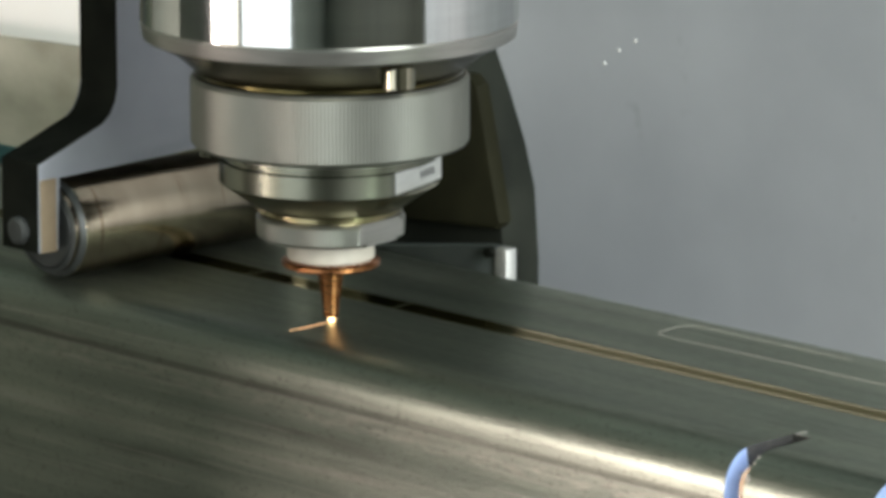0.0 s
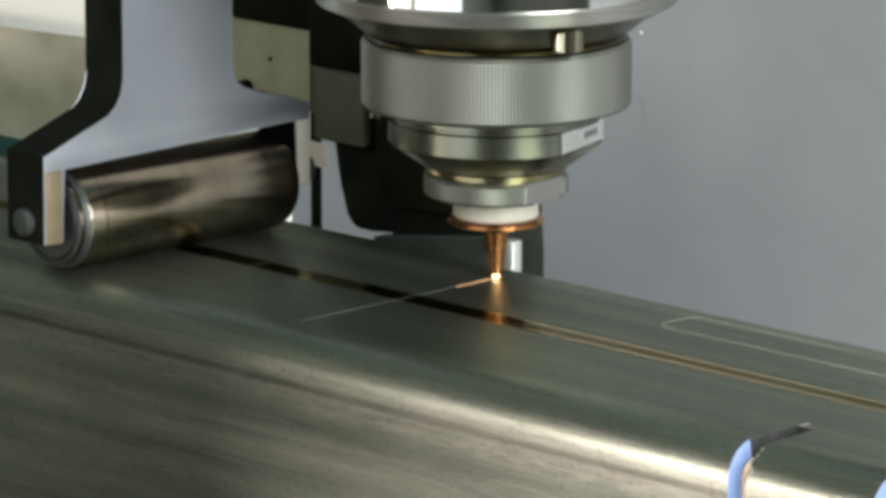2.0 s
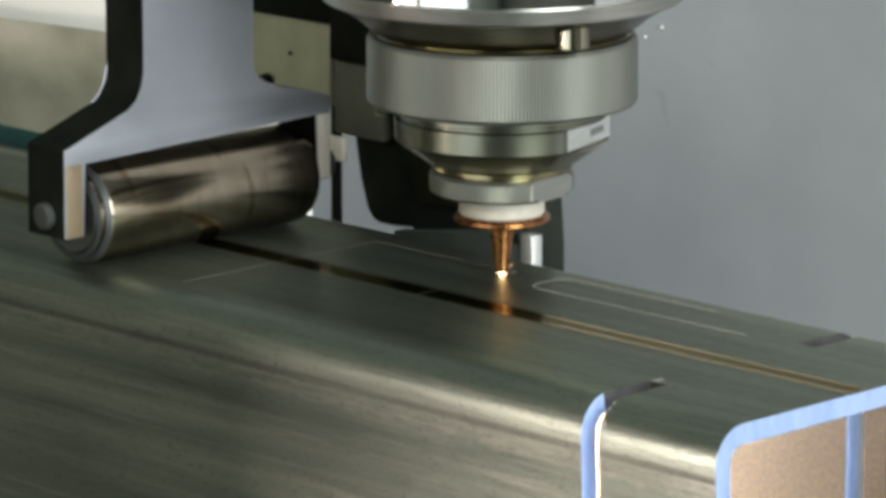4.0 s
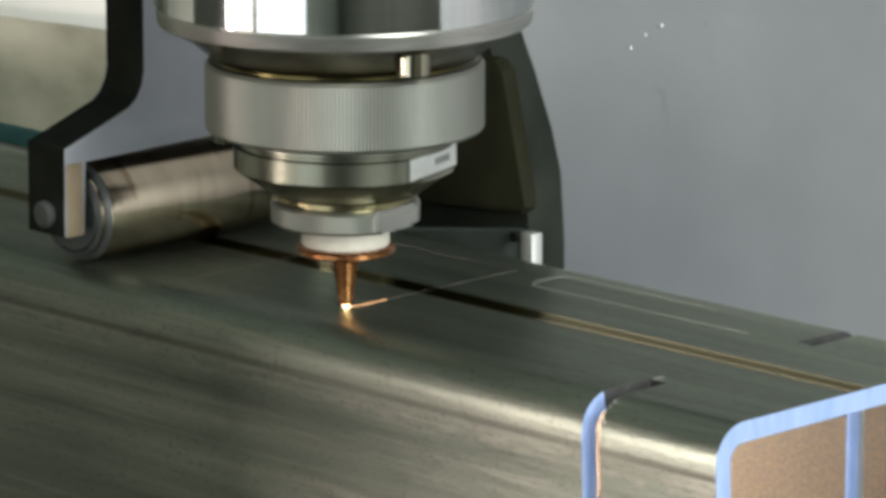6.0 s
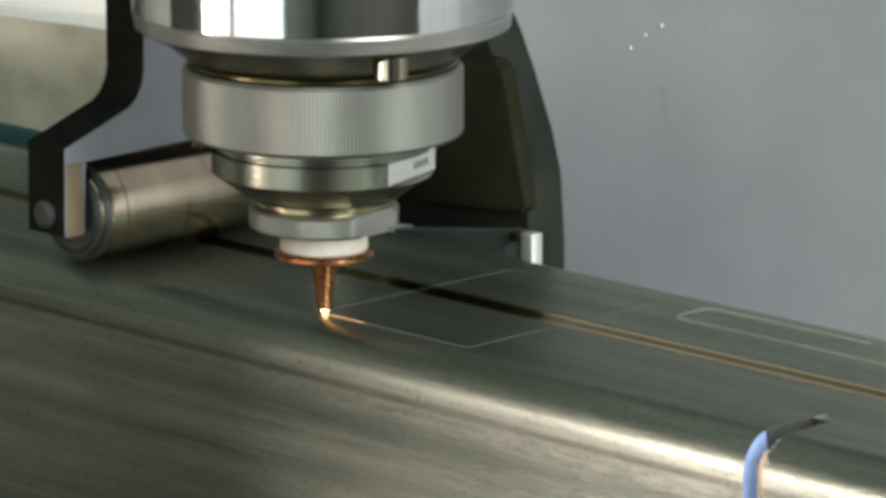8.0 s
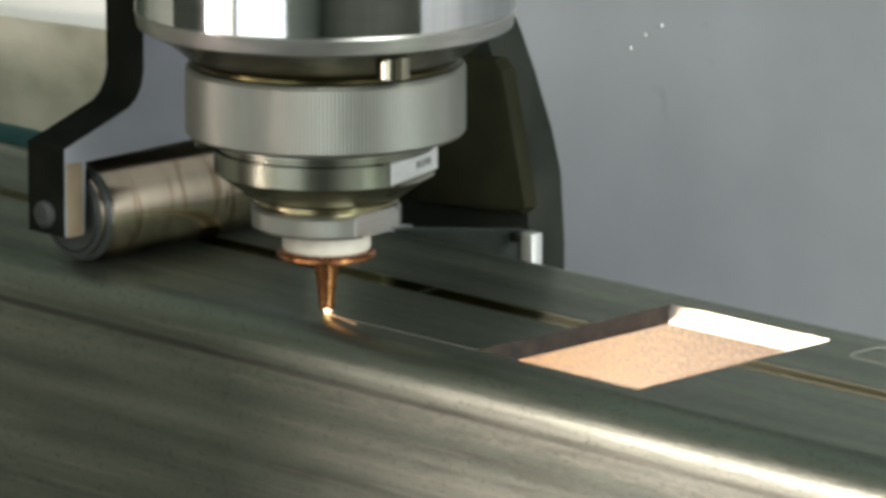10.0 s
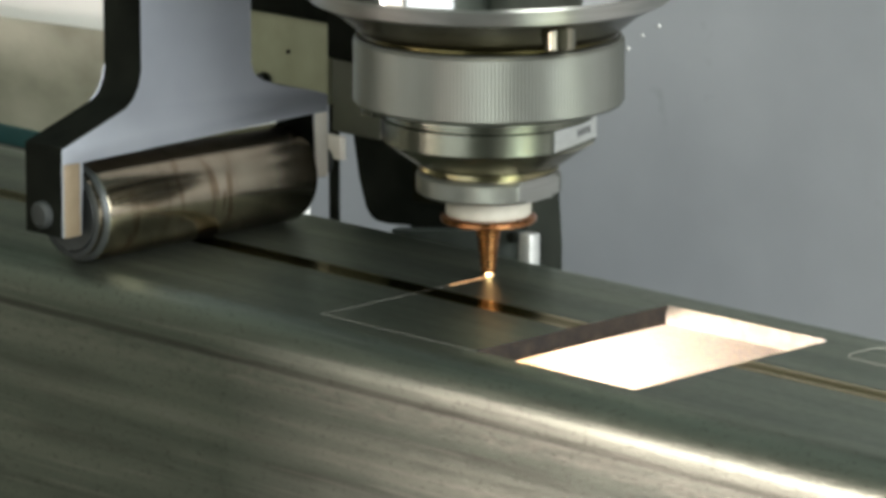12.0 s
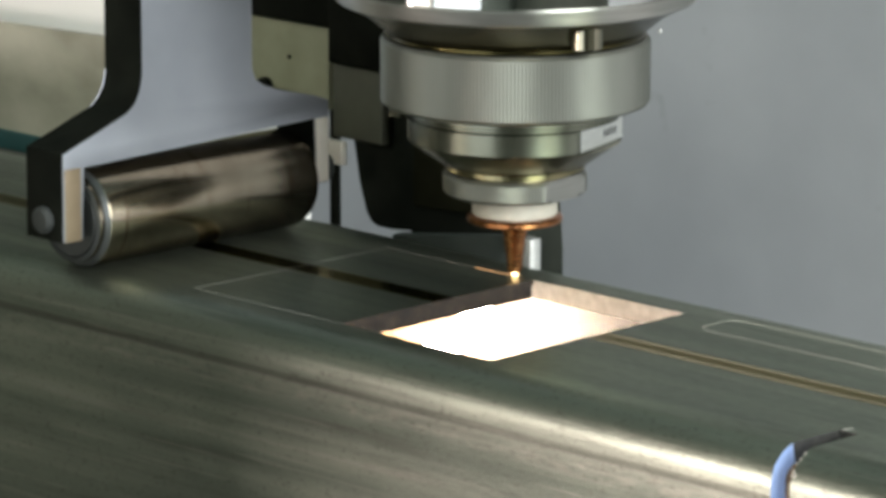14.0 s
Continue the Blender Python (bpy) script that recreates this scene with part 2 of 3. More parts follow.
def lathe(profile, seg=96, ripple=0.0, teeth=0, axis="z"):
    """A body of revolution about its own axis, from (radius, height) pairs; teeth raise a knurl of that depth."""
    bm = bmesh.new()
    n = teeth * 2 if teeth else seg
    rings = []
    for k, (r, h) in enumerate(profile):
        ring = []
        for i in range(n):
            a = 2 * math.pi * i / n
            rr = r - (ripple if teeth and i % 2 and 0 < k < len(profile) - 1 else 0)
            p = (rr * math.cos(a), rr * math.sin(a), h) if axis == "z" else (rr * math.cos(a), h, rr * math.sin(a))
            ring.append(bm.verts.new(p))
        rings.append(ring)
    for a, b in zip(rings, rings[1:]):
        for i in range(n):
            bm.faces.new((a[i], a[(i + 1) % n], b[(i + 1) % n], b[i]))
    bm.faces.new(rings[0])
    bm.faces.new(rings[-1])
    return bm


def milled(bm, azimuth, reach, low, high, index=0):
    """Mills a flat on a turned body: what stands out past reach, between two heights, is pressed to the plane."""
    a = radians(azimuth)
    way = Vector((math.cos(a), math.sin(a), 0))
    hit = set()
    for v in bm.verts:
        over = v.co.dot(way) - reach
        if over > 0 and low <= v.co.z <= high:
            v.co -= way * over
            hit.add(v)
    for f in bm.faces:
        if len(f.verts) == 4 and all(v in hit for v in f.verts):
            f.material_index = index
    return bm


def slab(outline, axis, a, b, bevel=0.0):
    """A flat outline pushed through from a to b along axis; the outline gives the two other coordinates in order."""
    bm = bmesh.new()

    def at(p, c):
        q = list(p)
        q.insert("xyz".index(axis), c)
        return q
    front = [bm.verts.new(at(p, a)) for p in outline]
    back = [bm.verts.new(at(p, b)) for p in outline]
    bm.faces.new(front)
    bm.faces.new(back[::-1])
    n = len(outline)
    for i in range(n):
        bm.faces.new((front[i], back[i], back[(i + 1) % n], front[(i + 1) % n]))
    if bevel:
        caps = [e for e in bm.edges if (e.verts[0] in front) == (e.verts[1] in front)]
        bmesh.ops.bevel(bm, geom=caps, offset=bevel, segments=2, affect="EDGES", profile=0.5)
    return bm


def shell(name, bm, mats, label, category):
    ob = new(name, finish(bm, name, mats))
    return tagged(ob, label, category, kind="structure")


# ---- the room ----
def build_room():
    shell("floor", box(-2.6, 2.6, -2.6, 2.6, -0.1, 0.0), FLOOR, "dark oily concrete workshop floor", "floor")
    shell("ceiling", box(-2.6, 2.6, -2.6, 2.6, 3.3, 3.4), CEILING, "unseen ceiling, coloured blue-green for the roller's reflection", "ceiling")
    shell("wall_west", box(-2.6, -2.5, -2.5, 2.5, 0, 3.3), DARK_WALL, "dull green-grey workshop wall", "wall")
    shell("wall_north", box(-2.6, 2.6, 2.5, 2.6, 0, 3.3), NORTH, "dull green-grey workshop wall", "wall")
    south = bmesh.new()
    holes = ((-1.77, -1.07, 0.48, 1.38), (-1.02, -0.42, 0.44, 1.04), (-0.30, 1.05, 0.44, 1.04), (-1.1, 0.4, 1.80, 2.80))
    cuts_x = sorted({-2.6, 2.6, *(v for h in holes for v in h[:2])})
    cuts_z = sorted({0.0, 3.3, *(v for h in holes for v in h[2:])})
    for x0, x1 in zip(cuts_x, cuts_x[1:]):
        for z0, z1 in zip(cuts_z, cuts_z[1:]):
            mid = ((x0 + x1) / 2, (z0 + z1) / 2)
            if not any(h[0] < mid[0] < h[1] and h[2] < mid[1] < h[3] for h in holes):
                box(x0, x1, -2.6, -2.5, z0, z1, bm=south)
    shell("wall_south", south, DARK_WALL, "dull green-grey workshop wall with window opening", "wall")
    east = bmesh.new()
    for y0, y1, z0, z1 in ((-2.5, -1.1, 0, 3.3), (0.1, 2.5, 0, 3.3), (-1.1, 0.1, 0, 1.1), (-1.1, 0.1, 2.5, 3.3)):
        box(2.5, 2.6, y0, y1, z0, z1, bm=east)
    shell("wall_east", east, DARK_WALL, "dull green-grey workshop wall with window opening", "wall")
    # unseen wall, added to keep the corner window's light off the tube's left
    shell("light_blocker_front", box(-0.56, -0.197, -0.42, -0.40, 0.0, 1.2), DARK_WALL, "unseen added wall that shades the tube's left", "wall")
    # machine enclosure behind the tube
    # unseen upper steps are added to set what tube, head and roller reflect
    back = box(-0.52, -0.37, 0.45, 0.47, 0.0, TOP + 0.02)
    box(-0.37, -0.20, 0.45, 0.47, 0.0, TOP + 0.15, bm=back)
    box(-0.20, 0.05, 0.45, 0.47, 0.0, 1.9, bm=back)
    box(0.05, 1.6, 0.45, 0.47, 0.0, 1.9, bm=back)
    shell("enclosure_wall", back, PAINT_WALL, "grey painted sheet-metal machine enclosure wall", "wall")
    for k, (x, z, r) in enumerate(((-0.3294, -0.0402, 0.0007), (-0.3228, -0.0349, 0.0006), (-0.3155, -0.0308, 0.0007))):
        bm = lathe([(r, 0), (r * 0.8, 0.0004), (r * 0.3, 0.0006)], 10)
        ob = part("paint_chip", bm, WHITE)
        ob.matrix_world = pose(x, 0.4499, TOP + z, 90)
        tagged(ob, "small white paint chip on the enclosure wall", "paint chip", "paint chips on the wall")


# ---- the tube ----
NEAR, FAR, HIGH, RAD, SKIN = -0.0125, 0.0752, 0.085, 0.008, 0.0043
CUT_W, LONG_A, LONG_B, KH = 0.060, 0.0461, 0.0939, 0.00026
SLOT0, SLOT1, END, BACK = 0.0900, 0.0950, 0.1270, -1.3


def section(inset):
    """The tube's rounded section, as (y, z) points; the same count for the outer and the inner skin."""
    y0, y1, z0, z1, r = NEAR + inset, FAR - inset, -HIGH + inset, -inset, RAD - inset
    pts = []
    # the side is a little hollow
    pts.append((y0 + 0.0013, -0.045))
    pts.append((y0 + 0.0001, -0.0108))
    # near upper corner, then the flat top, then round
    for k in range(9):
        a = radians(180 - 90 * k / 8)
        pts.append((y0 + r + r * math.cos(a), z1 - r + r * math.sin(a)))
    for y in (-KH, 0.008, 0.0535, CUT_W + KH):
        pts.append((y, z1))
    for k in range(9):
        a = radians(90 - 90 * k / 8)
        pts.append((y1 - r + r * math.cos(a), z1 - r + r * math.sin(a)))
    pts.append((y1, -0.030))
    pts.append((y1, -0.060))
    for k in range(9):
        a = radians(-90 * k / 8)
        pts.append((y1 - r + r * math.cos(a), z0 + r + r * math.sin(a)))
    for k in range(9):
        a = radians(-90 - 90 * k / 8)
        pts.append((y0 + r + r * math.cos(a), z0 + r + r * math.sin(a)))
    return pts


def tube_mesh():
    out, inn = section(0.0), section(SKIN)
    n = len(out)
    xs = [BACK, -0.6, -0.3, -0.15, -LONG_B - KH, -LONG_A, KH, 0.04, SLOT0, SLOT1, END]

    def gone(i, j):
        if xs[i] in (-LONG_B - KH, -LONG_A):
            return 11 <= j <= 13
        if xs[i] == SLOT0:
            return 0 <= j <= 11 or 13 <= j <= 24
        return False
    bm = bmesh.new()
    vo = [[bm.verts.new((x, *p)) for p in out] for x in xs]
    vi = [[bm.verts.new((x, *p)) for p in inn] for x in xs]
    last = len(xs) - 1

    def face(vs, m):
        bm.faces.new(vs).material_index = m
    for i in range(last):
        for j in range(n):
            k = (j + 1) % n
            if gone(i, j):
                continue
            face((vo[i][j], vo[i][k], vo[i + 1][k], vo[i + 1][j]), 0)
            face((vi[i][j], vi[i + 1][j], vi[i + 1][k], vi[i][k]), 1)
            edge = 3 if xs[i] == SLOT0 else 4
            if gone(i, (j - 1) % n):
                face((vo[i][j], vo[i + 1][j], vi[i + 1][j], vi[i][j]), edge)
            if gone(i, k):
                face((vo[i][k], vo[i + 1][k], vi[i + 1][k], vi[i][k]), edge)
            if i == 0 or gone(i - 1, j):
                face((vo[i][j], vo[i][k], vi[i][k], vi[i][j]), 2)
            if i == last - 1 or gone(i + 1, j):
                face((vo[i + 1][j], vo[i + 1][k], vi[i + 1][k], vi[i + 1][j]), 3 if i < last - 1 and 9 <= j <= 21 else 2)
    return bm


def panel(x0, x1):
    """A cut panel: upper side of mill scale, burnt edges."""
    bm = box(x0 + KH, x1 - KH, KH, CUT_W - KH, -SKIN, 0.0)
    for f in bm.faces:
        f.normal_update()
        f.material_index = 0 if f.normal.z > 0.5 else 1 if f.normal.z < -0.5 else 2
    return bm


def pieces(a, b, step=0.003):
    count = max(1, round(abs(b - a) / step))
    return [(a + (b - a) * k / count, a + (b - a) * (k + 1) / count) for k in range(count)]


def feed(t):
    """How far the tube has been fed at t seconds."""
    return float(np.interp(t, (0, 1.98, 3.81, 6.25, 8.07, 9.97, 12.38, 14.0), (LONG_A, LONG_A, 0, 0, LONG_A, LONG_B, LONG_B, 0.0520)))


def across(t):
    """Where the cutting head stands across the tube at t seconds."""
    return float(np.interp(t, (0, 0.5, 1.0, 1.5, 1.96, 3.81, 5.5, 6.0, 6.25, 9.97, 10.5, 11.0, 11.5, 12.0, 12.33, 14.0),
                           (0.0099, 0.0222, 0.0353, 0.0486, CUT_W, CUT_W, 0.0182, 0.0065, 0, 0, 0.0134, 0.0258, 0.0387, 0.0518, CUT_W, CUT_W)))


def build_tube():
    tube = thing("steel_tube", (LONG_A, 0, TOP), "dark grey rectangular steel tube with mill scale, being laser cut", "tube")
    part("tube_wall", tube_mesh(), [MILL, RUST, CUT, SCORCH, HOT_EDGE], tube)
    drop = part("cut_out_panel", panel(-LONG_A, 0.0), [MILL, RUST, BURNT], tube, "rectangular panel cut from the tube top")
    part("half_cut_panel", panel(-LONG_B, -LONG_A), [MILL, RUST, BURNT], tube, "partly cut rectangular panel in the tube top")
    # the weld seam, a heat-tinted double band along the top
    for a, b in ((BACK, -LONG_B - KH), (KH, END)):
        for y0, y1, m in ((0.0333, 0.0352, SEAM), (0.0305, 0.0333, SEAM_DARK), (0.0284, 0.0305, SEAM)):
            part("weld_seam", box(a, b, y0, y1, -0.00003, 0.00004), m, tube, "heat-tinted weld seam")
    for host, x0, x1 in ((drop, -LONG_A, 0.0), (tube, -LONG_B, -LONG_A)):
        for y0, y1, m in ((0.0333, 0.0352, SEAM), (0.0305, 0.0333, SEAM_DARK), (0.0284, 0.0305, SEAM)):
            part("weld_seam", box(x0 + KH, x1 - KH, y0, y1, -0.00003, 0.00004), m, host, "heat-tinted weld seam")
    # fresh metal at the foot of each kerf
    g = KH * 0.9
    for x0, x1, y0, y1 in ((-LONG_A - g, -LONG_A + g, 0, CUT_W), (-g, g, 0, CUT_W), (-LONG_B - g, -LONG_B + g, 0, CUT_W),
                           (-LONG_B + KH, -LONG_A - KH, CUT_W - g, CUT_W + g), (-LONG_A + KH, -KH, CUT_W - g, CUT_W + g),
                           (-LONG_B + KH, -LONG_A - KH, -g, g), (-LONG_A + KH, -KH, -g, g)):
        part("kerf_edge", box(x0, x1, y0, y1, -0.0011, -0.00006), BURNT if y0 > 0.05 else KERF, drop if x1 > -LONG_A + 0.0002 else tube, "bright freshly cut kerf edge")
    # beads of dross beside the slot, and the thin end of its cut
    rng = random.Random(9)
    beads = bmesh.new()
    for k in range(9):
        a = radians(rng.uniform(15, 75))
        made = bmesh.ops.create_icosphere(beads, subdivisions=1, radius=rng.uniform(0.00018, 0.00042))["verts"]
        spot = Vector((SLOT1 + rng.uniform(-0.0003, 0.0008), NEAR + RAD - RAD * math.cos(a), -RAD + RAD * math.sin(a)))
        for v in made:
            v.co = spot + v.co * rng.uniform(0.8, 1.2)
    part("dross", beads, HOT_EDGE, tube, "pale beads of melted dross")
    part("kerf_end", box(SLOT0 + 0.0004, SLOT0 + 0.0012, 0.0080, 0.0112, -0.0004, 0.00005), KERF, tube, "thin bright end of the slot cut")
    # an oblong outline, already cut, near the far edge
    bm = bmesh.new()
    x0, x1, y0, y1, w = 0.0113, 0.0778, 0.0520, 0.0640, 0.00014
    r = (y1 - y0) / 2 * 0.55
    outline = [(x1, y0)] + [(x0 + r + r * math.cos(radians(a)), y0 + r + r * math.sin(radians(a))) for a in range(270, 179, -15)]
    outline += [(x0 + r + r * math.cos(radians(a)), y1 - r + r * math.sin(radians(a))) for a in range(180, 89, -15)] + [(x1 - 0.02, y1)]
    path = [Vector((a, b, 0)) for a, b in outline]
    rows = []
    for k, p in enumerate(path):
        d = (path[min(k + 1, len(path) - 1)] - path[max(k - 1, 0)]).normalized()
        nrm = Vector((-d.y, d.x, 0)) * w
        rows.append([bm.verts.new(q) for q in (p + nrm + Vector((0, 0, 0.00005)), p - nrm + Vector((0, 0, 0.00005)),
                                               p - nrm - Vector((0, 0, 0.0004)), p + nrm - Vector((0, 0, 0.0004)))])
    for a, b in zip(rows, rows[1:]):
        for k in range(4):
            bm.faces.new((a[k], a[(k + 1) % 4], b[(k + 1) % 4], b[k]))
    bm.faces.new(rows[0])
    bm.faces.new(rows[-1])
    part("oblong_cut_line", bm, HOT_EDGE, tube, "thin bright oblong cut line")
    # the metal that the beam blows out of each kerf, bit by bit
    bits = []
    ts = [k * 0.02 for k in range(701)]

    def when(test):
        return next((t for t in ts if test(t)), None)
    for a, b in pieces(0.0105, CUT_W):
        bits.append(((-LONG_A - KH, -LONG_A + KH, a, b), when(lambda t: across(t) >= b)))
    for a, b in pieces(-LONG_A + KH, -KH):
        bits.append(((a, b, CUT_W - KH, CUT_W + KH), when(lambda t: t > 2 and -feed(t) >= b)))
        bits.append(((a, b, -KH, KH), when(lambda t: t > 6.25 and -feed(t) <= a)))
    for a, b in pieces(0, CUT_W):
        bits.append(((-KH, KH, a, b), when(lambda t: t > 3.81 and across(t) <= a)))
        bits.append(((-LONG_B - KH, -LONG_B + KH, a, b), when(lambda t: t > 10 and across(t) >= b)))
    for a, b in pieces(-LONG_B + KH, -LONG_A - KH):
        bits.append(((a, b, -KH, KH), when(lambda t: t > 8 and -feed(t) <= a)))
        bits.append(((a, b, CUT_W - KH, CUT_W + KH), when(lambda t: t > 12.4 and -feed(t) >= b)))
    chips = []
    e = 0.00001
    for (x0, x1, y0, y1), t in bits:
        chips.append((part("kerf_chip", box(x0 + e, x1 - e, y0 + e, y1 - e, -0.00005, 0.0), MILL, tube), t))
    return tube, drop, chips


# ---- the cutting head ----
def build_head():
    head = thing("laser_cutting_head", (0, 0, TOP), "polished steel laser cutting head with copper nozzle", "cutting head")
    mm = 0.001

    def turned(name, profile, m, label="", **more):
        return part(name, lathe([(r * mm, z * mm) for r, z in profile], **more), m, head, label, 15)
    turned("nozzle", [(1.3, 1.0), (1.7, 1.3), (2.0, 5.0), (2.6, 9.3), (3.1, 11.6), (3.7, 12.5), (10.4, 12.9), (10.9, 13.3), (10.9, 14.1), (10.4, 14.5), (6, 14.6)],
           COPPER, "copper cutting nozzle with flange")
    turned("ceramic_ring", [(9.2, 14.5), (9.7, 15.0), (9.7, 19.4), (9.2, 20.0)], CERAMIC, "white ceramic insulator ring")
    nut = lathe([(r * mm, z * mm) for r, z in ((15.2, 19.6), (16.3, 20.3), (16.4, 24.0), (15.6, 24.7))], ripple=0.00012, teeth=140)
    part("lock_nut", milled(nut, 7, 0.0144, 0.0, 0.1, 1), [KNURL, SATIN], head, "knurled steel lock nut with a milled flat", 15)
    turned("lower_cone", [(14.4, 24.4), (14.4, 25.3), (16.0, 25.6), (16.0, 26.4), (17.4, 27.3), (22.8, 31.2), (24.0, 32.0)], BRONZE, "oily stepped steel cone")
    collar = lathe([(r * mm, z * mm) for r, z in ((23.6, 31.8), (24.4, 32.4), (24.4, 37.2), (23.6, 37.5), (23.6, 38.1), (24.4, 38.4), (24.4, 39.8), (22, 40.4))])
    part("collar", milled(collar, 18, 0.0216, 0.0322, 0.0374, 1), [COLLAR_STEEL, FLAT], head, "grooved steel collar with a bright milled flat", 15)
    part("stop_lug", box(-0.0018, 0.0018, -0.0018, 0.0018, 0.0372, 0.0404, 0.0003), COLLAR_STEEL, head, "small steel stop lug").location = (-0.0262 * math.cos(radians(46)), -0.0262 * math.sin(radians(46)), 0)
    turned("knurled_ring", [(27.5, 40.0), (30.0, 40.7), (30.5, 41.4), (30.5, 55.0), (29.9, 55.8), (28.5, 56.0)], KNURL, "knurled satin steel adjusting ring", ripple=0.00013, teeth=230)
    turned("upper_cone", [(28.0, 55.7), (29.2, 56.3), (29.2, 57.0), (34.4, 61.4), (39.8, 64.2), (40.0, 64.5)], SHADED_CONE, "oily steel cone, shade put into its colour")
    turned("rim", [(39.0, 64.3), (40.3, 64.3), (40.7, 64.6), (41.2, 67.6), (40.9, 67.9)], SATIN, "bevelled satin steel rim")
    turned("barrel", [(40.8, 67.9), (41.2, 68.3), (41.2, 150), (38, 152), (30, 152), (30, 400)], CHROME, "polished steel barrel")
    # a small set screw standing before the upper cone
    a = radians(-45 + 27)
    screw = part("set_screw", lathe([(0.0031, 0), (0.0036, 0.0004), (0.0036, 0.0064), (0.0031, 0.0068)], 32), SCREW, head, "small polished set screw")
    screw.location = (0.0335 * math.cos(a), 0.0335 * math.sin(a), 0.0577)
    # an unreadable mark on the collar
    a = radians(18)
    for k in range(5):
        bar = part("mark", box(-0.0002, 0.00006, -0.00036, 0.00036, -0.0008, 0.0008), INK, head, "dark engraved mark")
        bar.matrix_local = Matrix.Rotation(a, 4, "Z") @ Matrix.Translation((0.0216, 0.0016 + k * 0.0014, 0.0348))
    # the cut itself: a white-hot spot on the skin and the melt jet inside the tube
    rng = random.Random(4)
    bm = bmesh.new()
    bmesh.ops.create_icosphere(bm, subdivisions=2, radius=0.00042)
    for v in bm.verts:
        v.co *= rng.uniform(0.75, 1.2)
        v.co.z = v.co.z * 0.8 + 0.0004
    for k in range(9):
        a, rise, reach = rng.uniform(0, 6.28), rng.uniform(-0.1, 0.9), rng.uniform(0.0009, 0.0017)
        way = Vector((math.cos(a) * math.cos(rise), math.sin(a) * math.cos(rise), math.sin(rise)))
        out = way.orthogonal().normalized() * 0.00016
        side = way.cross(out)
        base = [bm.verts.new(Vector((0, 0, 0.0004)) + out * math.cos(q) + side * math.sin(q)) for q in (0, 2.1, 4.2)]
        tip = bm.verts.new(Vector((0, 0, 0.0004)) + way * reach)
        for q in range(3):
            bm.faces.new((base[q], base[(q + 1) % 3], tip))
        bm.faces.new(base)
    part("spark", bm, SPARK, head, "white-hot cutting spark")
    # the kerf just behind the beam still glows
    bm = bmesh.new()
    for y0, y1, w in ((0.0006, 0.004, 0.00011), (0.004, 0.0125, 0.00008)):
        box(y0, y1, -w, w, -0.0002, 0.00006, bm=bm)
    trail = part("hot_trail", bm, TRAIL, head, "thin glowing trail of the cut")
    jet = part("melt_jet", lathe([(0.0004, -0.0052), (0.0016, -0.012), (0.0034, -0.03), (0.0062, -0.066), (0.004, -0.074)], 16), PLUME, head, "glowing jet of molten metal")
    return head, trail, jet


# ---- the roller and its fork ----
def build_roller():
    fork = thing("roller_fork", (0, 0, TOP), "satin grey steel roller fork pressing on the tube", "roller fork")
    outline = [(0.0103, 0.30), (0.0102, 0.0435), (0.0094, 0.0400), (0.0078, 0.0372), (0.0054, 0.0352), (-0.0142, 0.0288), (-0.0144, 0.0080), (-0.0084, 0.0080), (-0.0082, 0.0250), (0.0639, 0.0266), (0.0639, 0.0105), (0.0684, 0.0103), (0.0686, 0.0302), (0.0640, 0.0318), (0.0530, 0.0345),
               (0.0475, 0.0362), (0.0448, 0.0380), (0.0437, 0.0410), (0.0437, 0.30)]
    bm = slab(outline, "x", -0.0705, -0.0835, 0.0003)
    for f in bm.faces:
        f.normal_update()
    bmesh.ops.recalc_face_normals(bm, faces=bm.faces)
    # faces turned from the side light go black: their shade is painted in
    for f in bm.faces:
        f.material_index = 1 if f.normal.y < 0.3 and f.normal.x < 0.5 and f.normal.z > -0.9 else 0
    part("fork_plate", bm, [PLATE, BLACK_OR_SHADE], fork, "satin plate, its shaded edge painted black")
    part("bush", box(-0.0760, -0.0702, -0.0138, -0.0090, 0.0079, 0.0249, 0.0003), BUSH, fork, "tan bronze bush")
    part("far_bush", box(-0.0760, -0.0701, 0.0641, 0.0682, 0.0106, 0.0262, 0.0003), BUSH_PALE, fork, "pale bronze bush")
    pin = part("axle_pin", lathe([(0.0024, -0.0160), (0.0032, -0.0154), (0.0032, 0.0735), (0.0022, 0.0739)], 32, axis="y"), DARK_STEEL, fork, "dark steel axle pin")
    pin.location = (-0.0770, 0, 0.0126)
    bm = lathe([(0.0050, -0.0066), (0.0086, -0.0070), (0.0090, -0.0064), (0.0094, -0.0070), (0.0104, -0.0066), (0.0105, -0.0056), (0.0110, -0.0056), (0.0117, -0.0044), (0.0118, -0.0040), (0.0118, 0.0592), (0.0112, 0.0606), (0.006, 0.0608)], 72, axis="y")
    bmesh.ops.recalc_face_normals(bm, faces=bm.faces)
    for f in bm.faces:
        f.material_index = 1 if f.normal.y < -0.25 else 0
    roller = part("roller", bm, [ROLLER, DARK_STEEL], fork, "worn polished steel roller")
    roller.location = (-0.0770, 0, 0.0118)
    return roller


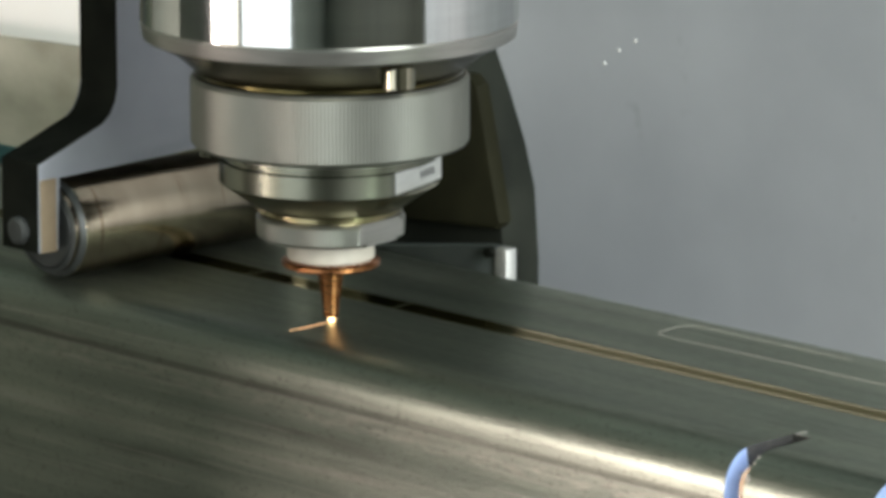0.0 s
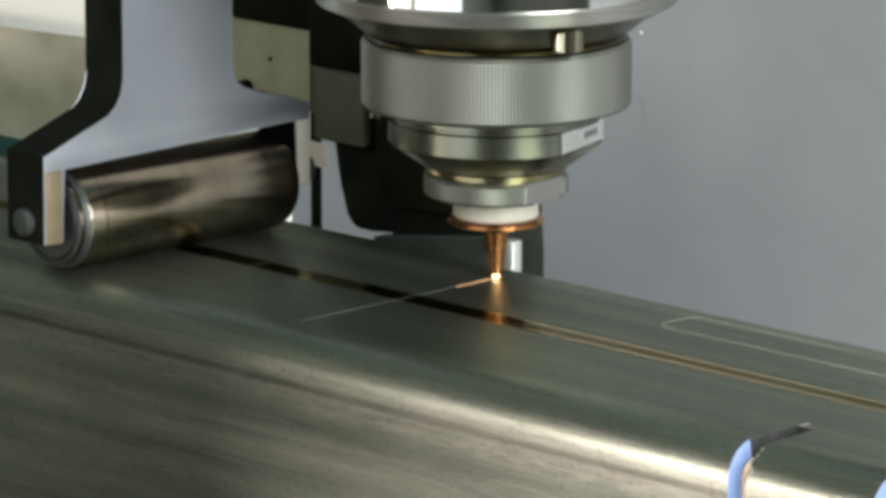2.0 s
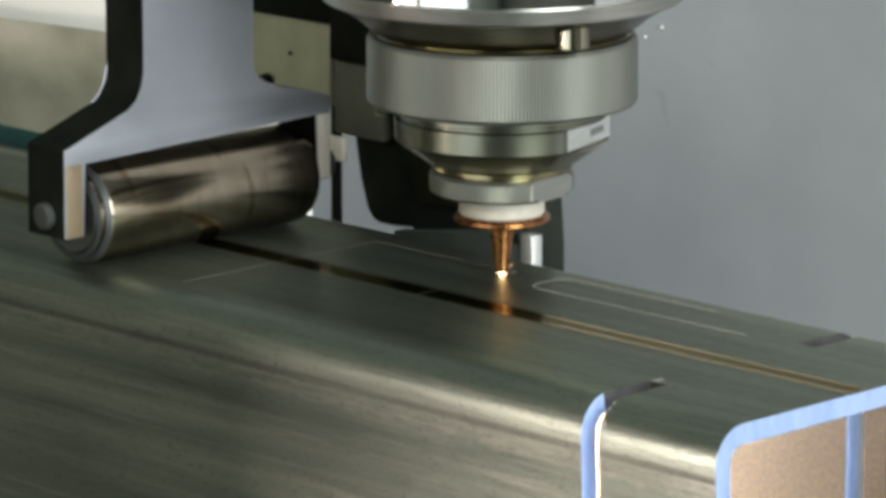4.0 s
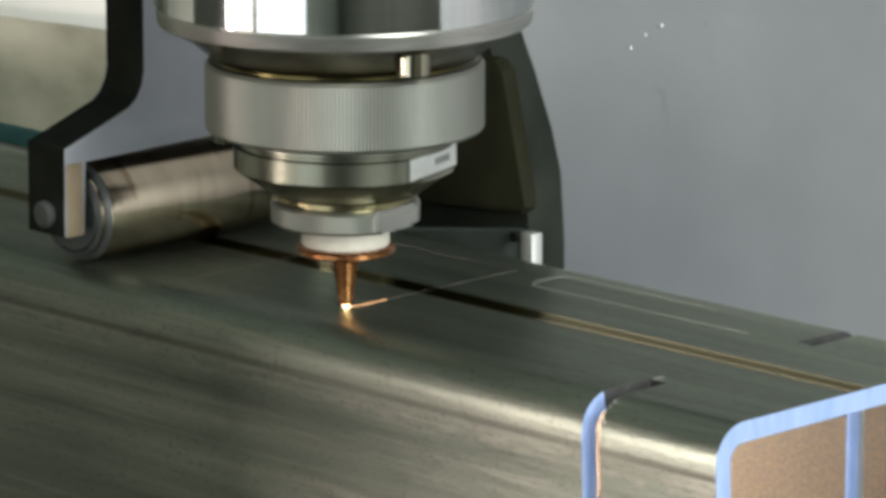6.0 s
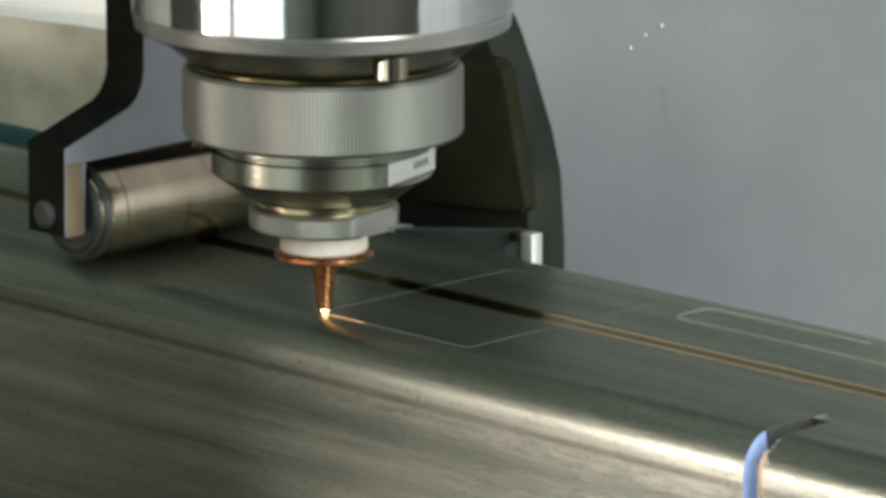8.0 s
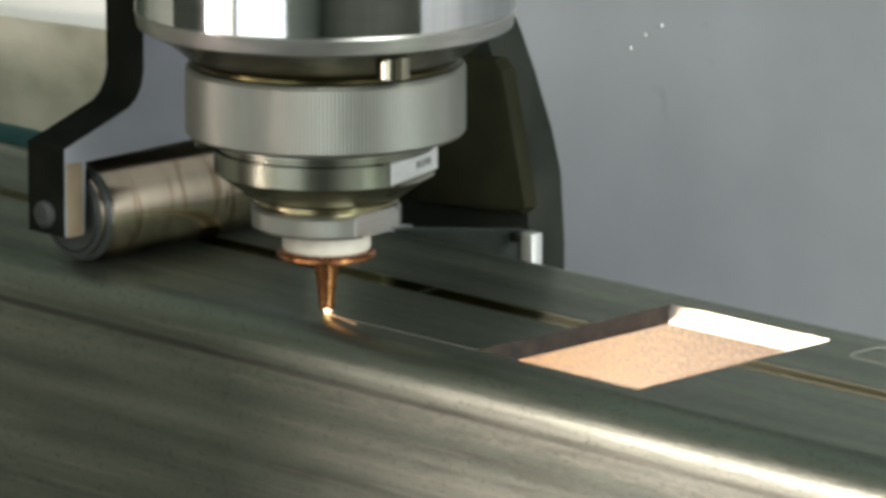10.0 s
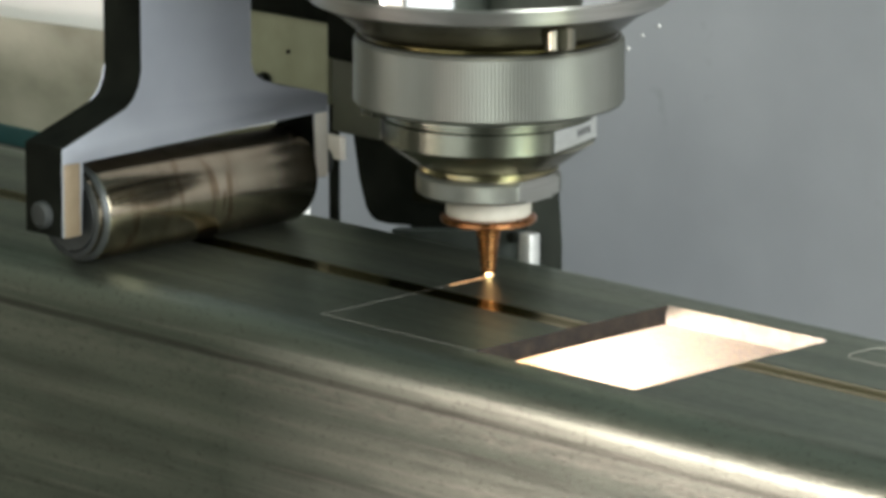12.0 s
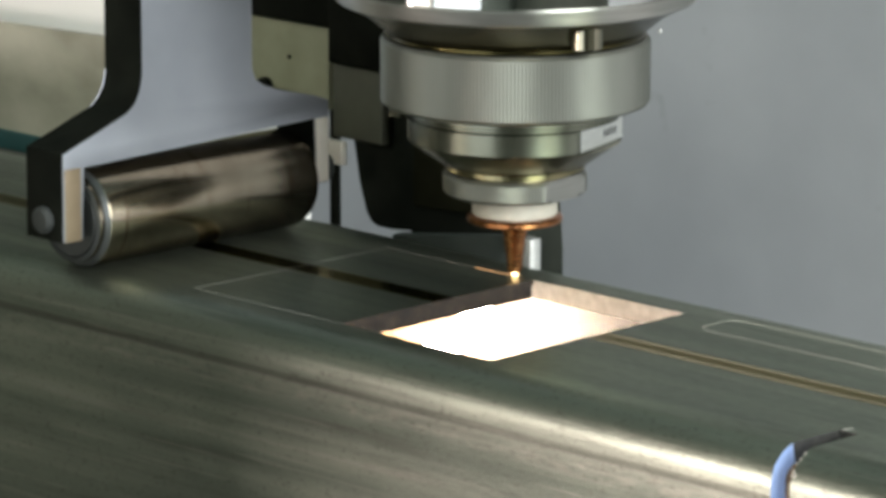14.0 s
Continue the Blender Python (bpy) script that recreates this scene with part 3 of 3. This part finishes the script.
# ---- machinery behind the tube ----
def build_behind():
    jaw = thing("clamp_jaw", (0, 0, TOP), "dark olive cast clamp jaw behind the tube", "clamp jaw")
    outline = [(-0.0345, -0.060), (-0.0348, -0.0075), (-0.0362, 0.0101), (-0.0389, 0.0206), (-0.0450, 0.0334), (-0.0500, 0.0434), (-0.0560, 0.0535), (-0.0585, 0.056),
               (-0.0965, 0.056), (-0.0965, 0.0385), (-0.0954, 0.0127), (-0.0929, 0.0024), (-0.0909, -0.0052), (-0.0890, -0.0073), (-0.0869, -0.0081), (-0.0819, -0.0079), (-0.0740, -0.0062), (-0.0735, -0.060)]
    part("jaw_casting", slab(outline, "y", 0.100, 0.112, 0.0008), CASTING, jaw)
    part("jaw_pad", slab([(-0.0340, 0.0024), (-0.0320, 0.0042), (-0.0398, 0.0365), (-0.0425, 0.0388), (-0.0700, 0.0375), (-0.0700, 0.0000)], "y", 0.0955, 0.1005, 0.0012), PAD, jaw, "raised olive pad")
    rest = thing("support_plate", (0, 0, TOP), "grey steel support plate behind the tube", "support plate")
    part("plate_body", slab([(-0.0660, -0.0045), (-0.0271, 0.0012), (-0.0231, 0.0014), (-0.0231, -0.062), (-0.0660, -0.062)], "y", 0.085, 0.089, 0.0003), STEEL_GREY, rest)
    part("guide_post", box(-0.0228, -0.0188, 0.0845, 0.0880, -0.062, 0.0016, 0.0004), FLAT, rest, "bright satin guide post")
    part("bolt", lathe([(0.0013, 0.0), (0.0013, 0.0014), (0.0009, 0.0018)], 16, axis="y"), BLACK_OR_SHADE, rest, "black bolt head").location = (-0.0240, 0.0832, 0.0004)
    part("plate_foot", box(-0.090, -0.015, 0.078, 0.135, -0.085, -0.060, 0.001), BLACK_OR_SHADE, rest)
    block = thing("cream_block", (0, 0, TOP), "cream painted bearing block behind the fork", "bearing block")
    part("block_body", box(-0.1500, -0.1040, 0.100, 0.140, 0.0185, 0.0395, 0.0012), BEIGE, block)
    part("block_cap", box(-0.1500, -0.0990, 0.098, 0.142, 0.0397, 0.056, 0.001), BLACK_OR_SHADE, block, "black cap")
    part("column", box(-0.0985, -0.0811, 0.0960, 0.0995, 0.0135, 0.0318, 0.0008), OLIVE_DARK, block, "grey-green column")
    part("upper_box", box(-0.0985, -0.0780, 0.0945, 0.0995, 0.0322, 0.0520, 0.0006), BLACK_OR_SHADE, block, "black upper box")
    part("bolt", lathe([(0.0021, 0.0), (0.0021, 0.0016), (0.0015, 0.0022)], 20, axis="y"), BLACK_OR_SHADE, block, "black bolt head").location = (-0.1262, 0.0978, 0.0222)
    part("screw_head", lathe([(0.0005, 0.0), (0.0005, 0.0006), (0.0003, 0.0008)], 14, axis="y"), BLACK_OR_SHADE, block, "small dark screw head").location = (-0.1180, 0.0994, 0.0305)
    part("tab", box(-0.0955, -0.0884, 0.0895, 0.0915, 0.0085, 0.0143, 0.0003), BUSH_PALE, block, "pale steel tab")
    part("stem", box(-0.1040, -0.1010, 0.1000, 0.1014, -0.085, 0.0190, 0.0004), BLACK_OR_SHADE, block, "black stem")
    # further back
    pan = thing("side_panel", (0, 0, TOP), "olive-grey painted machine side panel", "machine panel")
    part("panel_sheet", slab([(-0.9, -0.018), (-0.354, -0.0023), (-0.280, 0.0005), (-0.280, -0.035), (-0.9, -0.037)], "y", 0.200, 0.2025, 0.0004), OLIVE, pan)
    part("gasket", box(-0.9, -0.28, 0.199, 0.225, -0.0405, -0.0345, 0.0008), TEAL, pan, "dark teal rubber strip")
    part("rail", box(-0.9, -0.28, 0.196, 0.225, -0.058, -0.0405, 0.001), GREY_RAIL, pan, "grey steel rail")
    part("rail_lip", box(-0.9, -0.28, 0.190, 0.225, -0.0605, -0.0560, 0.0008), CUT, pan, "bright rail lip")
    part("rail_base", box(-0.9, -0.28, 0.194, 0.225, -1.0, -0.0605, 0.001), GREY_RAIL, pan, "grey steel rail")
    part("white_panel", box(-0.9, -0.26, 0.232, 0.240, -0.06, 0.030, 0.001), WHITE, pan, "white upper panel")
    shell("white_cabinet_wall", box(-1.9, -0.52, 0.45, 0.47, 0, TOP + 0.02), WHITE, "white machine cabinet wall", "wall")
    bed = box(-1.3, 0.05, -0.06, 0.14, 0.0, TOP - HIGH, 0.004)
    tagged(part("machine_bed", bed, GREY_RAIL), "grey steel machine bed under the tube", "machine bed", kind="structure")


build_room()
tube, drop, chips = build_tube()
head, trail, jet = build_head()
roller = build_roller()
build_behind()


def motions():
    steps = [k * 0.1 for k in range(141)]
    walk(tube, [(t, pose(feed(t), 0, TOP)) for t in steps])
    walk(head, [(t, pose(0, across(t), TOP)) for t in steps])
    walk(roller, [(t, pose(-0.0770, 0, 0.0118, 0, math.degrees(feed(t) / 0.0118), 0)) for t in steps])
    turns = ((0, -90), (2.1, -90), (2.5, -180), (3.81, -180), (4.11, -270), (6.25, -270), (6.55, -360), (9.97, -360), (10.17, -450), (12.36, -450), (12.56, -540), (14, -540))
    leans = ((0, 0), (1.96, 0), (2.3, -48), (3.5, -48), (3.81, 0), (6.25, 0), (6.6, 18), (7.8, 18), (8.2, 0), (8.6, -25), (9.6, -25), (9.97, 0), (12.3, 0), (12.6, -48), (14, -48))

    sways = ((0, 0), (3.81, 0), (4.2, 35), (6.0, 35), (6.25, 0), (9.97, 0), (10.3, 35), (11.2, 26), (12.0, 2), (12.3, 0), (14, 0))

    def along(t, rows):
        return float(np.interp(t, [a for a, b in rows], [b for a, b in rows]))
    walk(trail, [(t, pose(0, 0, 0, 0, 0, along(t, turns))) for t in steps])
    walk(jet, [(t, pose(0, 0, 0, along(t, sways), along(t, leans), along(t, turns))) for t in steps])
    still, low = pose(0, 0, 0), -HIGH + 2 * SKIN + 0.0005
    walk(drop, [(0, still), (8.0, still), (8.0334, pose(0, 0, -0.008)), (8.0667, pose(0, 0, -0.032)), (8.1, pose(0, 0, low)), (14.0, pose(0, 0, low))])
    for chip, t in chips:
        if t is None or t > 13.8:
            continue
        walk(chip, [(0, still), (t, still), (t + 0.07, pose(0, 0, -0.03)), (t + 0.14, pose(0, 0, -HIGH + SKIN + 0.001)), (14.0, pose(0, 0, -HIGH + SKIN + 0.001))] if t > 0.04 else
             [(0, pose(0, 0, -HIGH + SKIN + 0.001)), (14.0, pose(0, 0, -HIGH + SKIN + 0.001))])


motions()
